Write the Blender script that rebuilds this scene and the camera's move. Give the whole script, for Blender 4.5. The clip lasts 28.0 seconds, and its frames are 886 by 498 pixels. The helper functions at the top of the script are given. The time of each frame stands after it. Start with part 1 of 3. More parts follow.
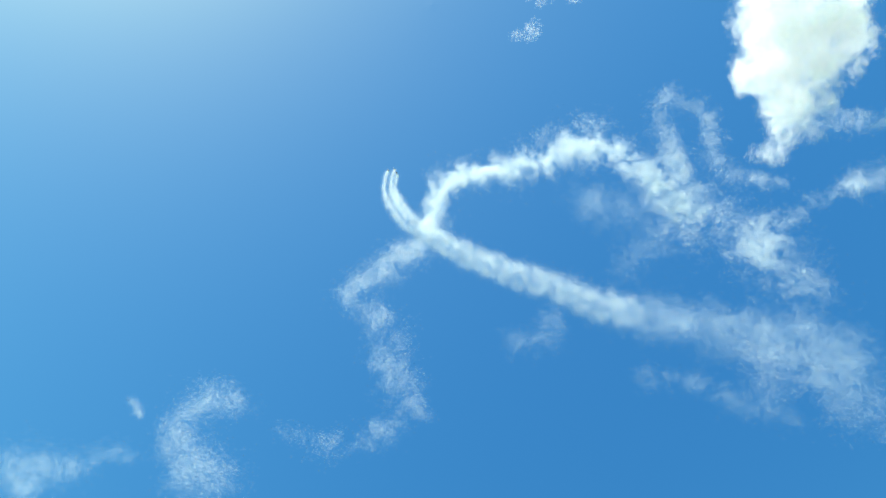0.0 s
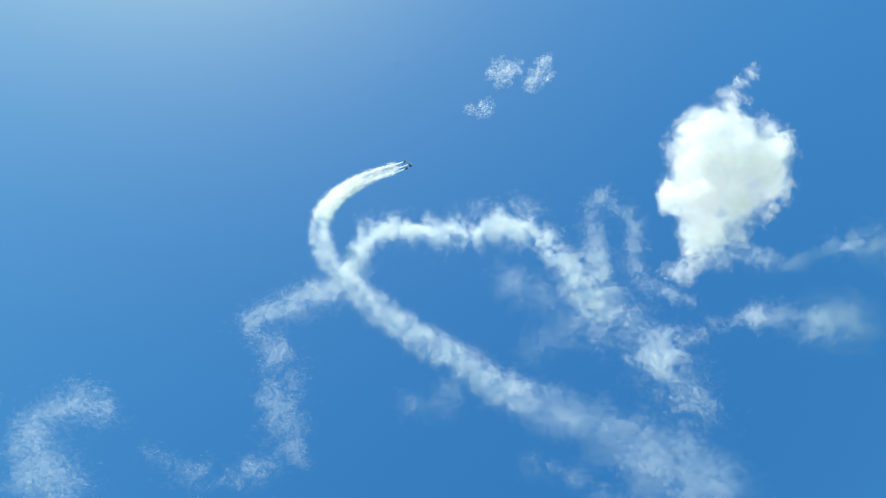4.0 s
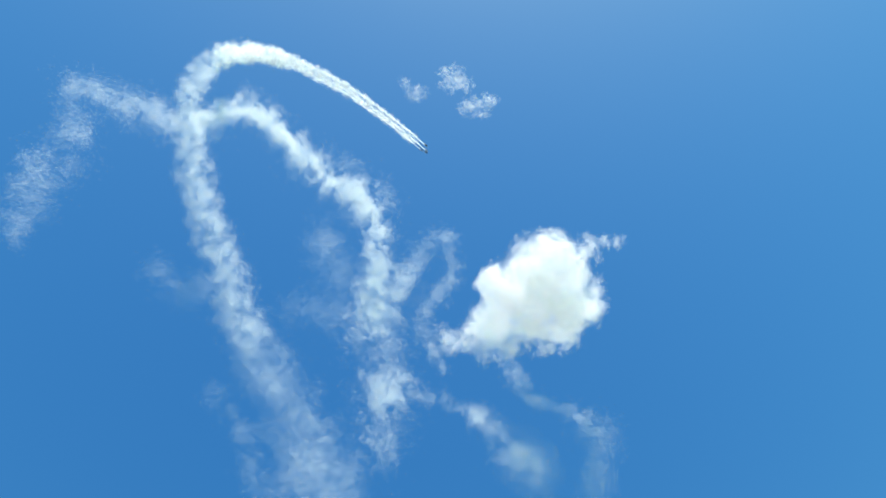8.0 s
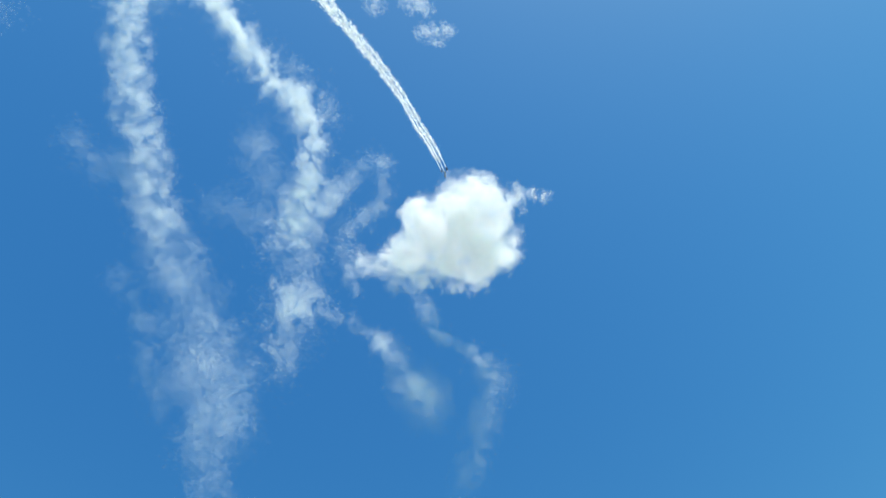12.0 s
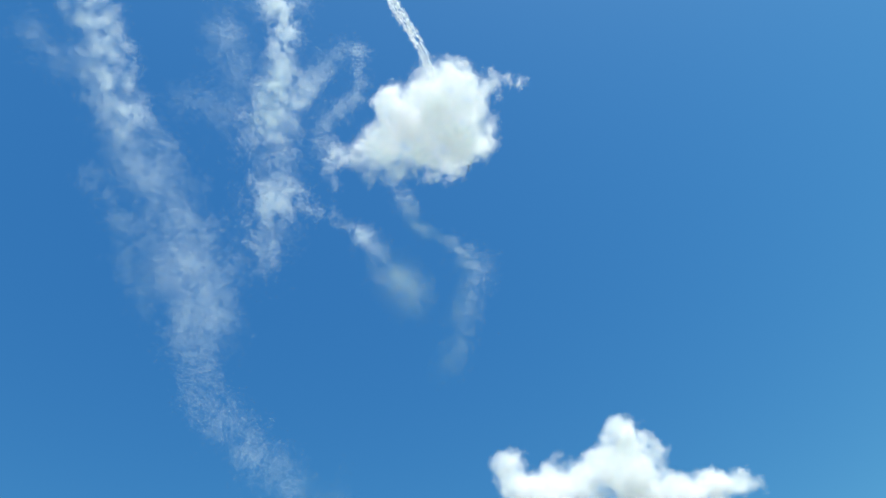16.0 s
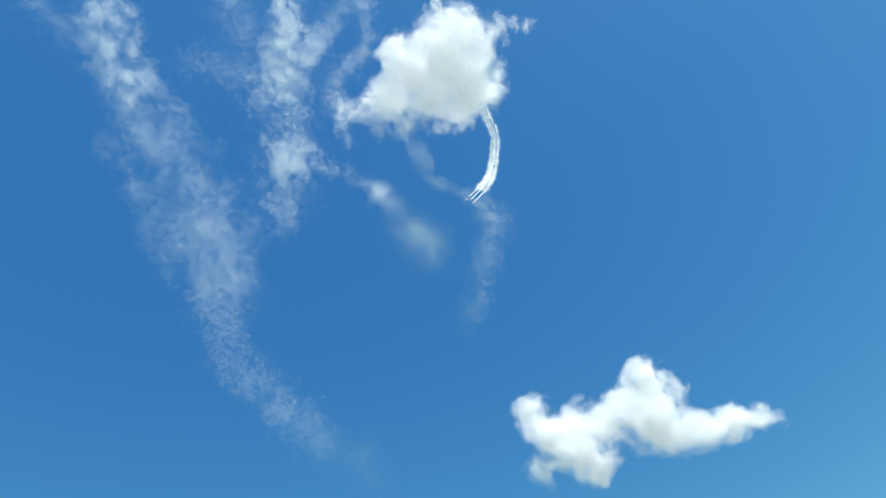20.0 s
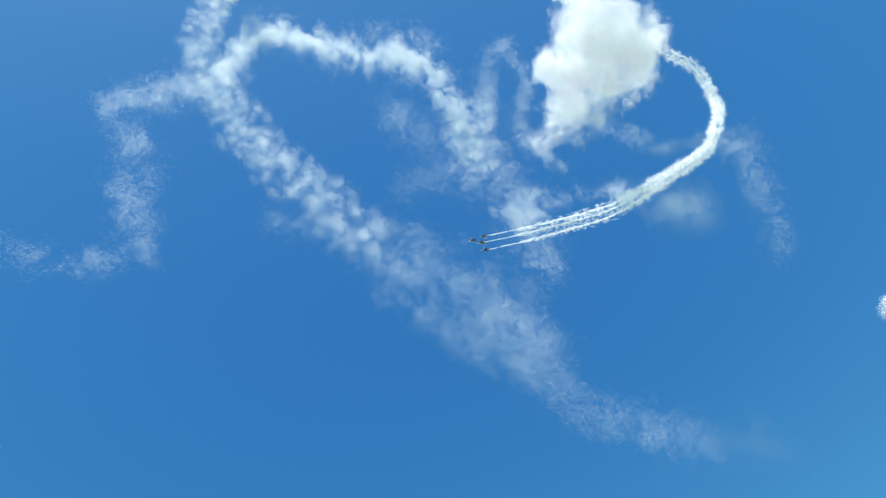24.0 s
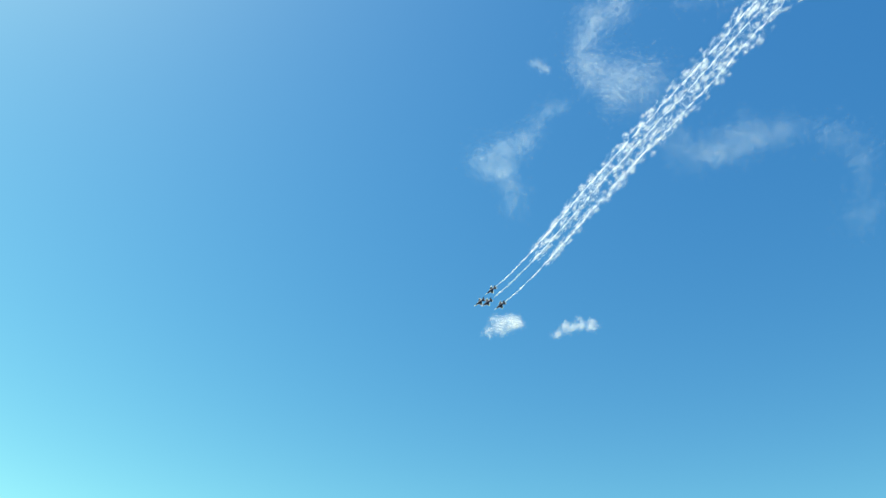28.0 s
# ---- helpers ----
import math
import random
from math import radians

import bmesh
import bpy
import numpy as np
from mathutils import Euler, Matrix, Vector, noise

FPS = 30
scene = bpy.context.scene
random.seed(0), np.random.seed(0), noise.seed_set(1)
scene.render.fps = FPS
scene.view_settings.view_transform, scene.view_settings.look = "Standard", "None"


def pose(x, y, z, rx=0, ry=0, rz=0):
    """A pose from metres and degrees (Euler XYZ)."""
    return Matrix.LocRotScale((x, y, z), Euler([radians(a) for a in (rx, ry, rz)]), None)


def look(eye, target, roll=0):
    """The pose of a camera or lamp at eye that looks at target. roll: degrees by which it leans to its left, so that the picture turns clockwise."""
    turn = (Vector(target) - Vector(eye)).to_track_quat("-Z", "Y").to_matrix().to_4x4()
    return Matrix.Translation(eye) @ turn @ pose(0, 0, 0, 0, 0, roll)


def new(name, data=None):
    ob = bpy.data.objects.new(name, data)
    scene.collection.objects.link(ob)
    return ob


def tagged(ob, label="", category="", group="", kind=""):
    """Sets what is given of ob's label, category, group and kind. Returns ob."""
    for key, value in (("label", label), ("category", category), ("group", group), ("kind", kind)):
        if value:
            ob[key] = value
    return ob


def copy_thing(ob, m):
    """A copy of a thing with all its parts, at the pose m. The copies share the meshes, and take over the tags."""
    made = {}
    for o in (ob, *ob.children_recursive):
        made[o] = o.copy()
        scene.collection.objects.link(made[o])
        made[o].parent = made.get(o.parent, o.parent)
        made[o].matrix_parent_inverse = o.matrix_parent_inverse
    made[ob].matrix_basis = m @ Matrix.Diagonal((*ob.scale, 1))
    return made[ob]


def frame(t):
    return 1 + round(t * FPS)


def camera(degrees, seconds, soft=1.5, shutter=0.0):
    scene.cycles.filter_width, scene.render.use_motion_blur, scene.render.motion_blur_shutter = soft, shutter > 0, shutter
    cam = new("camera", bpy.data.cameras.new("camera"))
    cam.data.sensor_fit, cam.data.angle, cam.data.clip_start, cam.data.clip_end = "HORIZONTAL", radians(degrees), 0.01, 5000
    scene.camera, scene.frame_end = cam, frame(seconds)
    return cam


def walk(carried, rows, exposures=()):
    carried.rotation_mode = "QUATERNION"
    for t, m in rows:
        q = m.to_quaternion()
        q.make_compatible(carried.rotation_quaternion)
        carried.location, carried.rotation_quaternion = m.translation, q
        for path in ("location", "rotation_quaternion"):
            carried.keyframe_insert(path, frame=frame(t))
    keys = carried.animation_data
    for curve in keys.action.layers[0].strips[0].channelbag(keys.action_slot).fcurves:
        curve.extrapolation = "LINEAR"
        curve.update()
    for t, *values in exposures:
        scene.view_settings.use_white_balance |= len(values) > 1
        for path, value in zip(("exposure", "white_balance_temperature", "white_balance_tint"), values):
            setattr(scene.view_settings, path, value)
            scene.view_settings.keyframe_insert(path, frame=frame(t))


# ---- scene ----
cam = camera(64.5, 28.0, soft=1.0)
EXPOSURES = [(0, 1.24, 6850, -2), (1, 1.07, 6780, 0), (2, 1.07, 6750, 1), (5, 1.03, 6700, 4), (8, 1.05, 6650, 5), (11, 0.98, 6600, 5), (17, 0.87, 6600, 7), (20, 0.85, 6600, 7),
             (24, 0.92, 6450, 6), (25, 1.1, 6700, 3), (26, 1.2, 7050, 1), (27, 1.2, 7100, 0), (28, 1.1, 6950, 3)]
# The camera stands on the ground and turns after the display team.
EYE = (0, 0, 1.6)
PATH = [
    (0, 160.82, 0.89, 2.54), (0.5, 161.20, 0.55, 3.03), (1, 160.93, 0.75, 2.28),
    (1.5, 161.92, 1.07, 0.46), (2, 163.78, 2.03, -2.02), (2.5, 165.19, 2.21, -3.75),
    (4.5, 164.81, 4.61, -15.15), (5, 164.82, 5.29, -20.36), (5.5, 163.92, 5.32, -27.05),
    (6, 162.56, 5.69, -35.22), (6.5, 162.09, 5.54, -39.36), (7, 161.02, 5.04, -44.97),
    (7.5, 159.57, 4.58, -51.70), (8, 159.90, 4.70, -54.95), (8.5, 159.51, 5.92, -57.13),
    (9, 159.01, 7.03, -57.74), (9.5, 156.01, 7.63, -59.60), (10, 153.55, 7.05, -63.07),
    (10.5, 153.53, 7.15, -65.25), (11, 154.47, 6.73, -65.27), (11.5, 155.06, 6.33, -65.60),
    (12, 152.97, 6.23, -67.02), (12.5, 151.25, 6.69, -66.64), (14.5, 146.95, 7.67, -64.15),
    (15, 145.06, 8.49, -65.23), (15.5, 144.51, 8.45, -66.52), (16, 144.01, 8.51, -66.96),
    (16.5, 143.75, 8.49, -67.52), (17, 143.67, 8.88, -67.52), (17.5, 142.53, 9.00, -67.37),
    (18, 142.27, 8.79, -66.89), (18.5, 142.19, 8.66, -66.86), (19, 142.18, 8.99, -66.54),
    (19.5, 141.44, 9.28, -66.00), (20, 140.45, 9.25, -64.12), (20.5, 141.79, 8.43, -61.91),
    (22.5, 146.12, 11.56, -45.61), (23, 147.47, 11.52, -38.97), (23.5, 149.48, 11.35, -30.40),
    (24, 150.15, 10.70, -24.83), (24.5, 150.13, 9.25, -15.70), (25, 150.09, 6.63, -4.83),
    (25.5, 149.27, 4.56, 4.77), (26, 147.70, 2.34, 13.26), (26.5, 144.58, 0.91, 23.21),
    (27, 139.22, -1.20, 33.41), (27.5, 133.25, -2.86, 38.39), (28, 128.49, -4.46, 46.77),
]
walk(cam, [(t, pose(*EYE, rx, ry, rz)) for t, rx, ry, rz in PATH], EXPOSURES)

# ---- daylight ----
SUN_AZIMUTH, SUN_ELEVATION = -140, 58   # degrees from +y towards +x, and above the horizon


def sun_way():
    a, e = radians(SUN_AZIMUTH), radians(SUN_ELEVATION)
    return Vector((math.sin(a) * math.cos(e), math.cos(a) * math.cos(e), math.sin(e)))


world = bpy.data.worlds.new("sky")
scene.world = world
world.use_nodes = True
sky = world.node_tree.nodes.new("ShaderNodeTexSky")
sky.sky_type, sky.sun_disc = "NISHITA", False
sky.sun_elevation, sky.sun_rotation = radians(SUN_ELEVATION), radians(SUN_AZIMUTH)
sky.air_density, sky.dust_density, sky.ozone_density, sky.altitude = 1.0, 0.5, 0.8, 0
background = world.node_tree.nodes["Background"]
background.inputs["Strength"].default_value = 0.105
vivid = world.node_tree.nodes.new("ShaderNodeHueSaturation")
vivid.inputs["Hue"].default_value, vivid.inputs["Saturation"].default_value = 0.497, 1.41
world.node_tree.links.new(sky.outputs[0], vivid.inputs["Color"])
# the air's colour: the blue evens out towards the haze, the green grows with it
air, mixed = world.node_tree.nodes.new("ShaderNodeSeparateColor"), world.node_tree.nodes.new("ShaderNodeCombineColor")
world.node_tree.links.new(vivid.outputs[0], air.inputs[0])
for k, (gain, power) in enumerate(((1.06, 1.0), (0.99, 1.16), (1.245, 0.76))):
    bend, lift = world.node_tree.nodes.new("ShaderNodeMath"), world.node_tree.nodes.new("ShaderNodeMath")
    bend.operation, lift.operation = "POWER", "MULTIPLY"
    bend.inputs[1].default_value, lift.inputs[1].default_value = power, gain
    world.node_tree.links.new(air.outputs[k], bend.inputs[0])
    world.node_tree.links.new(bend.outputs[0], lift.inputs[0])
    world.node_tree.links.new(lift.outputs[0], mixed.inputs[k])
world.node_tree.links.new(mixed.outputs[0], background.inputs["Color"])
scene.cycles.max_bounces = scene.cycles.diffuse_bounces = scene.cycles.transmission_bounces = 20
scene.cycles.transparent_max_bounces = 256

sun = new("sun", bpy.data.lights.new("sun", "SUN"))
sun.data.energy, sun.data.angle, sun.data.color = 3.05, radians(0.53), (1.0, 0.966, 0.965)
sun.matrix_world = look(sun_way() * 100, (0, 0, 0))

# ---- materials ----


def material(name):
    m = bpy.data.materials.new(name)
    m.use_nodes = True
    return m, m.node_tree.nodes, m.node_tree.links


def droplets(name, colour, peak=1.0):
    """Fine white droplets: they scatter light back and let as much through.
    peak: how much a flake hides at its middle, if it thins out towards its edges."""
    m, nodes, links = material(name)
    nodes.remove(nodes["Principled BSDF"])
    face, back, mix = nodes.new("ShaderNodeBsdfDiffuse"), nodes.new("ShaderNodeBsdfTranslucent"), nodes.new("ShaderNodeMixShader")
    grain, ramp = nodes.new("ShaderNodeTexNoise"), nodes.new("ShaderNodeMixRGB")
    grain.inputs["Scale"].default_value = 0.05
    ramp.inputs["Color1"].default_value = (*[c * 0.985 for c in colour], 1)
    ramp.inputs["Color2"].default_value = (*colour, 1)
    links.new(grain.outputs["Fac"], ramp.inputs["Fac"])
    for s in (face, back):
        links.new(ramp.outputs[0], s.inputs["Color"])
    mix.inputs["Fac"].default_value = 0.5
    links.new(face.outputs[0], mix.inputs[1])
    links.new(back.outputs[0], mix.inputs[2])
    if peak < 1:
        # the three weights of a place within its triangle, multiplied: none at the edges, most in the middle
        uv, split = nodes.new("ShaderNodeUVMap"), nodes.new("ShaderNodeSeparateXYZ")
        links.new(uv.outputs[0], split.inputs[0])

        def calc(kind, a, b):
            node = nodes.new("ShaderNodeMath")
            node.operation = kind
            for k, v in enumerate((a, b)):
                if isinstance(v, (int, float)):
                    node.inputs[k].default_value = v
                else:
                    links.new(v, node.inputs[k])
            return node.outputs[0]

        u, v = split.outputs[0], split.outputs[1]
        third = calc("SUBTRACT", 1.0, calc("ADD", u, v))
        gaps, loose = nodes.new("ShaderNodeBsdfTransparent"), nodes.new("ShaderNodeMixShader")
        links.new(calc("MULTIPLY", calc("MULTIPLY", u, v), calc("MULTIPLY", third, 27 * peak)), loose.inputs["Fac"])
        links.new(gaps.outputs[0], loose.inputs[1])
        links.new(mix.outputs[0], loose.inputs[2])
        mix = loose
    links.new(mix.outputs[0], nodes["Material Output"].inputs["Surface"])
    return m


def paint(name, colour, roughness=0.35, metal=0.0, wear=0.12, scale=2.0):
    m, nodes, links = material(name)
    b = nodes["Principled BSDF"]
    spots, fine, mix = nodes.new("ShaderNodeTexNoise"), nodes.new("ShaderNodeTexNoise"), nodes.new("ShaderNodeMixRGB")
    place = nodes.new("ShaderNodeTexCoord")
    spots.inputs["Scale"].default_value, fine.inputs["Scale"].default_value = scale, scale * 9
    links.new(place.outputs["Object"], spots.inputs["Vector"])
    links.new(place.outputs["Object"], fine.inputs["Vector"])
    mix.inputs["Color1"].default_value = (*[c * (1 - wear) for c in colour], 1)
    mix.inputs["Color2"].default_value = (*colour, 1)
    links.new(spots.outputs["Fac"], mix.inputs["Fac"])
    links.new(mix.outputs[0], b.inputs["Base Color"])
    rough = nodes.new("ShaderNodeMapRange")
    rough.inputs["To Min"].default_value, rough.inputs["To Max"].default_value = roughness * 0.8, roughness * 1.25
    links.new(fine.outputs["Fac"], rough.inputs["Value"])
    links.new(rough.outputs[0], b.inputs["Roughness"])
    b.inputs["Metallic"].default_value = metal
    return m


CLOUD = droplets("cloud_droplets", (0.996, 0.993, 0.994), 0.16)
CLOUD_EDGE = droplets("thin_cloud_droplets", (0.996, 0.993, 0.994), 0.06)
SMOKE = droplets("smoke_droplets", (0.985, 0.985, 0.985))
PUFFY_SMOKE = droplets("puffy_smoke_droplets", (0.98, 0.98, 0.982), 0.4)
OLD_SMOKE = droplets("old_smoke_droplets", (0.92, 0.962, 0.985), 0.025)
FAINT_SMOKE = droplets("faint_smoke_droplets", (0.88, 0.95, 0.985), 0.011)
WHITE = paint("white_gloss_paint", (0.85, 0.86, 0.87), 0.35, 0.0, 0.06)
BLUE = paint("dark_blue_paint", (0.006, 0.01, 0.035), 0.5)
RED = paint("red_paint", (0.45, 0.03, 0.03))
CANOPY = paint("smoked_canopy", (0.02, 0.02, 0.025), 0.08, 0.0, 0.0)
METAL = paint("burnt_nozzle_metal", (0.18, 0.16, 0.15), 0.4, 1.0, 0.4)
DARK = paint("dark_intake", (0.02, 0.02, 0.02), 0.6)

# ---- fine droplets ----
dice = np.random.default_rng(7)


def rough_noise(p, octaves=4):
    """Fractal value noise at the points p (n, 3), about 0 to 1."""
    total, weight, norm = np.zeros(len(p)), 1.0, 0.0
    for o in range(octaves):
        q = p * 2.03 ** o + 17.3 * o
        cell = np.floor(q).astype(np.int64)
        w = q - cell
        w = w * w * (3 - 2 * w)
        value = np.zeros(len(p))
        for dx in (0, 1):
            for dy in (0, 1):
                for dz in (0, 1):
                    h = (cell[:, 0] + dx) * 374761393 + (cell[:, 1] + dy) * 668265263 + (cell[:, 2] + dz) * 2147483647
                    h = (h ^ (h >> 13)) * 1274126177
                    h = ((h ^ (h >> 16)) & 0xFFFF) / 65535.0
                    value += h * abs(1 - dx - w[:, 0]) * abs(1 - dy - w[:, 1]) * abs(1 - dz - w[:, 2])
        total += value * weight
        norm += weight
        weight *= 0.55
    return np.clip((total / norm - 0.5) * 1.7 + 0.5, 0, 1)


def flake_mesh(name, centres, size, m):
    """A mesh of small scattered flakes, one at each centre, turned every way."""
    n = len(centres)
    a = dice.normal(size=(n, 3))
    a /= np.linalg.norm(a, axis=1)[:, None]
    b = np.cross(a, dice.normal(size=(n, 3)))
    b /= np.linalg.norm(b, axis=1)[:, None]
    size = np.broadcast_to(size, (n,)) * dice.uniform(0.7, 1.3, n)
    co = np.empty((n, 3, 3))
    for k in range(3):
        angle = k * 2 * math.pi / 3
        co[:, k] = centres + size[:, None] * (math.cos(angle) * a + math.sin(angle) * b)
    me = bpy.data.meshes.new(name)
    me.vertices.add(3 * n)
    me.vertices.foreach_set("co", co.astype(np.float32).ravel())
    me.loops.add(3 * n)
    me.loops.foreach_set("vertex_index", np.arange(3 * n, dtype=np.int32))
    me.polygons.add(n)
    me.polygons.foreach_set("loop_start", np.arange(0, 3 * n, 3, dtype=np.int32))
    me.uv_layers.new(name="UVMap").data.foreach_set("uv", np.tile(np.array([0, 0, 1, 0, 0, 1], np.float32), n))
    me.update()
    me.materials.append(m)
    return me


def toward(az, el, r):
    a, e = np.radians(az), np.radians(el)
    return np.stack([np.sin(a) * np.cos(e) * r, np.cos(a) * np.cos(e) * r, np.sin(e) * r + EYE[2]], -1)


# ---- the ground, below the view ----
def ground():
    # Assumed surface, never in view: grey chosen for bounce light on jets, clouds.
    m, nodes, links = material("grey_bounce_ground")
    b = nodes["Principled BSDF"]
    big, small, mix = nodes.new("ShaderNodeTexNoise"), nodes.new("ShaderNodeTexNoise"), nodes.new("ShaderNodeMixRGB")
    place = nodes.new("ShaderNodeTexCoord")
    big.inputs["Scale"].default_value, small.inputs["Scale"].default_value = 0.02, 6
    for t in (big, small):
        links.new(place.outputs["Object"], t.inputs["Vector"])
    links.new(big.outputs["Fac"], mix.inputs["Fac"])
    mix.inputs["Color1"].default_value, mix.inputs["Color2"].default_value = (0.22, 0.24, 0.26, 1), (0.29, 0.31, 0.33, 1)
    links.new(mix.outputs[0], b.inputs["Base Color"])
    bump = nodes.new("ShaderNodeBump")
    bump.inputs["Strength"].default_value = 0.4
    links.new(small.outputs["Fac"], bump.inputs["Height"])
    links.new(bump.outputs[0], b.inputs["Normal"])
    b.inputs["Roughness"].default_value = 0.9
    bm = bmesh.new()
    bmesh.ops.create_grid(bm, x_segments=40, y_segments=40, size=6000)
    for v in bm.verts:
        v.co.z = -abs(noise.noise(v.co * 0.002)) * 2 * min(1, v.co.length / 900)
    me = bpy.data.meshes.new("ground")
    bm.to_mesh(me)
    bm.free()
    me.materials.append(m)
    return tagged(new("ground", me), "wide level unseen grey ground reaching the horizon", "ground", kind="structure")


ground()

# ---- clouds ----


def cloud(name, label, lobes, distance, rise, count, scale, thick=0.8, rag=1.0, group=""):
    """A fair-weather cloud of droplets. lobes: azimuth, elevation, radius in degrees and firmness."""
    lobes = np.array(lobes, float)
    r = distance + np.array([rise * math.sin(2.4 * k) for k in range(len(lobes))])
    mid = toward(lobes[:, 0], lobes[:, 1], r)
    rad = np.radians(lobes[:, 2]) * distance
    base = toward(lobes[:, 0].mean(), lobes[:, 1].mean(), distance)
    share = rad ** 2 * lobes[:, 3]
    pick = dice.choice(len(lobes), int(count * 5), p=share / share.sum())
    ball = dice.normal(size=(len(pick), 3))
    ball *= (dice.random(len(pick)) ** (1 / 3) * 1.6 / np.linalg.norm(ball, axis=1))[:, None]
    p = mid[pick] + ball * rad[pick][:, None] * np.array([1, 1, thick])
    # how deep inside the lobes
    deep = np.full(len(p), -9.0)
    firm, owner, merged = np.zeros(len(p)), np.zeros(len(p), int), np.zeros(len(p))
    for k in range(len(lobes)):
        d = 1 - np.linalg.norm((p - mid[k]) / (rad[k] * np.array([1, 1, thick])), axis=1)
        firm = np.where(d > deep, lobes[k, 3] ** 2, firm)
        owner = np.where(d > deep, k, owner)
        deep = np.maximum(deep, d)
        merged += np.exp(np.clip(d, -2, 2) * 5)
    deep = np.log(merged) / 5
    warp = np.stack([rough_noise(p / (scale * 1.2) + 31 * k, 2) for k in range(3)], -1) - 0.5
    grain = rough_noise((p + warp * scale * 1.2) / scale, 5) - 0.5
    shred = rough_noise((p + warp * scale * 2.0) / (scale * 0.3) + 7, 3) - 0.5
    density = np.clip((deep * 1.35 + 0.08 + (grain * 2.0 + shred * 1.3) * rag * (1 - 0.65 * np.clip(deep * 1.6, 0, 1))) * 1.15, 0, 1) ** 1.5 * firm
    inside = dice.random(len(p)) < density
    p, deep, owner, thickness = (a[inside][:count] for a in (p, deep, owner, density))
    flake, edge_flake = distance * 0.0046, distance * 0.0036
    size = flake * (0.6 + 0.25 * thickness + 0.3 * np.clip(deep * 1.6, 0, 1))
    edge = (deep < 0.14) | (thickness < 0.55)
    # thin flakes stand several for one firm one
    loose = np.repeat(np.flatnonzero(edge), 4)
    wisp_at = p[loose] + dice.normal(size=(len(loose), 3)) * edge_flake * 0.5
    whole = tagged(new(name), label, "cloud", group)
    whole.location = base
    for k in range(len(lobes)):
        mine = owner == k
        if mine.sum() > 40:
            lump = tagged(new("billow", flake_mesh("billow", p[mine & ~edge] - base, size[mine & ~edge], CLOUD)), kind="stuff")
            lump.parent = whole
            thin = owner[loose] == k
            haze = tagged(new("wisp", flake_mesh("wisp", wisp_at[thin] - base, edge_flake * dice.uniform(0.7, 1.2, thin.sum()), CLOUD_EDGE)), kind="stuff")
            haze.parent = whole
    return whole


cloud("cloud", "bright white puffy cloud with ragged edges", [
    (83.94, 63.5, 3.14, 1), (78.42, 63.3, 2.52, 1), (85.36, 61.3, 2.43, 1), (88.66, 62.65, 1.5, 1),
    (85.12, 59.96, 1.5, 1), (79.09, 60.93, 1.76, 1), (73.81, 62.36, 1.76, 1), (69.88, 62.64, 1.25, 0.9),
    (77.15, 64.87, 1.59, 1), (88.4, 65.81, 1.25, 0.95), (82.29, 65.69, 1.51, 1), (77.17, 66.48, 0.67, 0.8),
    (75.05, 66.95, 0.38, 0.6), (91.32, 64.12, 1.17, 0.85), (71.44, 61.24, 1.17, 0.75), (67.71, 61.83, 0.92, 0.7),
    (89.1, 60.54, 0.67, 0.7), (91.33, 62.58, 0.58, 0.7), (75.11, 60.73, 1.17, 0.85), (82.11, 59.52, 1, 0.9),
    (94.69, 64.17, 0.91, 0.75), (97.62, 63.93, 0.74, 0.75), (98.97, 63.11, 0.58, 0.8), (100.06, 62.39, 0.45, 0.85),
    (97.23, 64.95, 0.5, 0.6)],
      1350, 40, 66000, 50, rag=1.45)
cloud("cloud", "loose shreds at the torn edge of a white cloud", [
    (65.3, 61.92, 0.71, 0.4), (63.91, 62.86, 0.58, 0.25), (69.99, 60.09, 0.62, 0.4), (63.02, 60.22, 0.45, 0.25),
    (73.15, 60.08, 0.71, 0.45), (102.22, 63.19, 0.33, 0.3), (101.83, 62.09, 0.37, 0.25)],
      1350, 20, 4500, 40, rag=1.9)
cloud("cloud", "bright white elongated cloud with soft ragged edges", [
    (90.71, 34.75, 1.16, 1), (90.37, 33.24, 1.61, 1), (88.13, 32.18, 1.84, 1), (86.05, 32.38, 1.7, 1),
    (90.04, 30.99, 1.8, 1), (83.61, 33.01, 1.64, 0.95), (80.97, 33.28, 1.49, 0.95), (80.02, 35.32, 1.04, 0.85),
    (79.08, 34.38, 1.19, 0.85), (88.47, 33.8, 1.08, 0.9), (83.08, 30.68, 1.76, 1), (79.93, 30.73, 1.39, 0.85),
    (83.06, 29.47, 1.06, 0.9), (78.29, 30.87, 1, 0.6), (91.16, 30.01, 1.48, 0.95), (93.28, 29.23, 1.31, 1),
    (94.48, 29.12, 1.16, 1), (95.65, 28.96, 1.07, 1), (96.78, 28.76, 0.96, 1), (97.79, 28.56, 0.85, 0.95),
    (98.58, 28.13, 0.63, 0.8), (93.03, 32.63, 0.6, 0.5), (81.48, 31.9, 1.4, 0.9), (78.82, 35.61, 0.6, 0.6)],
      1900, 50, 78000, 70, rag=1.35)
cloud("cloud", "thin ragged wisp of white cloud", [
    (94.69, 81.56, 0.8, 0.5), (97.57, 80.7, 0.6, 0.4), (91.95, 82.15, 0.44, 0.4), (92.04, 79.93, 0.45, 0.35),
    (92.77, 78.99, 0.57, 0.5), (97.73, 78.4, 0.65, 0.55), (101.3, 78.18, 0.36, 0.5), (107.87, 76.92, 0.28, 0.2)],
      1500, 20, 1700, 16, rag=2.8)
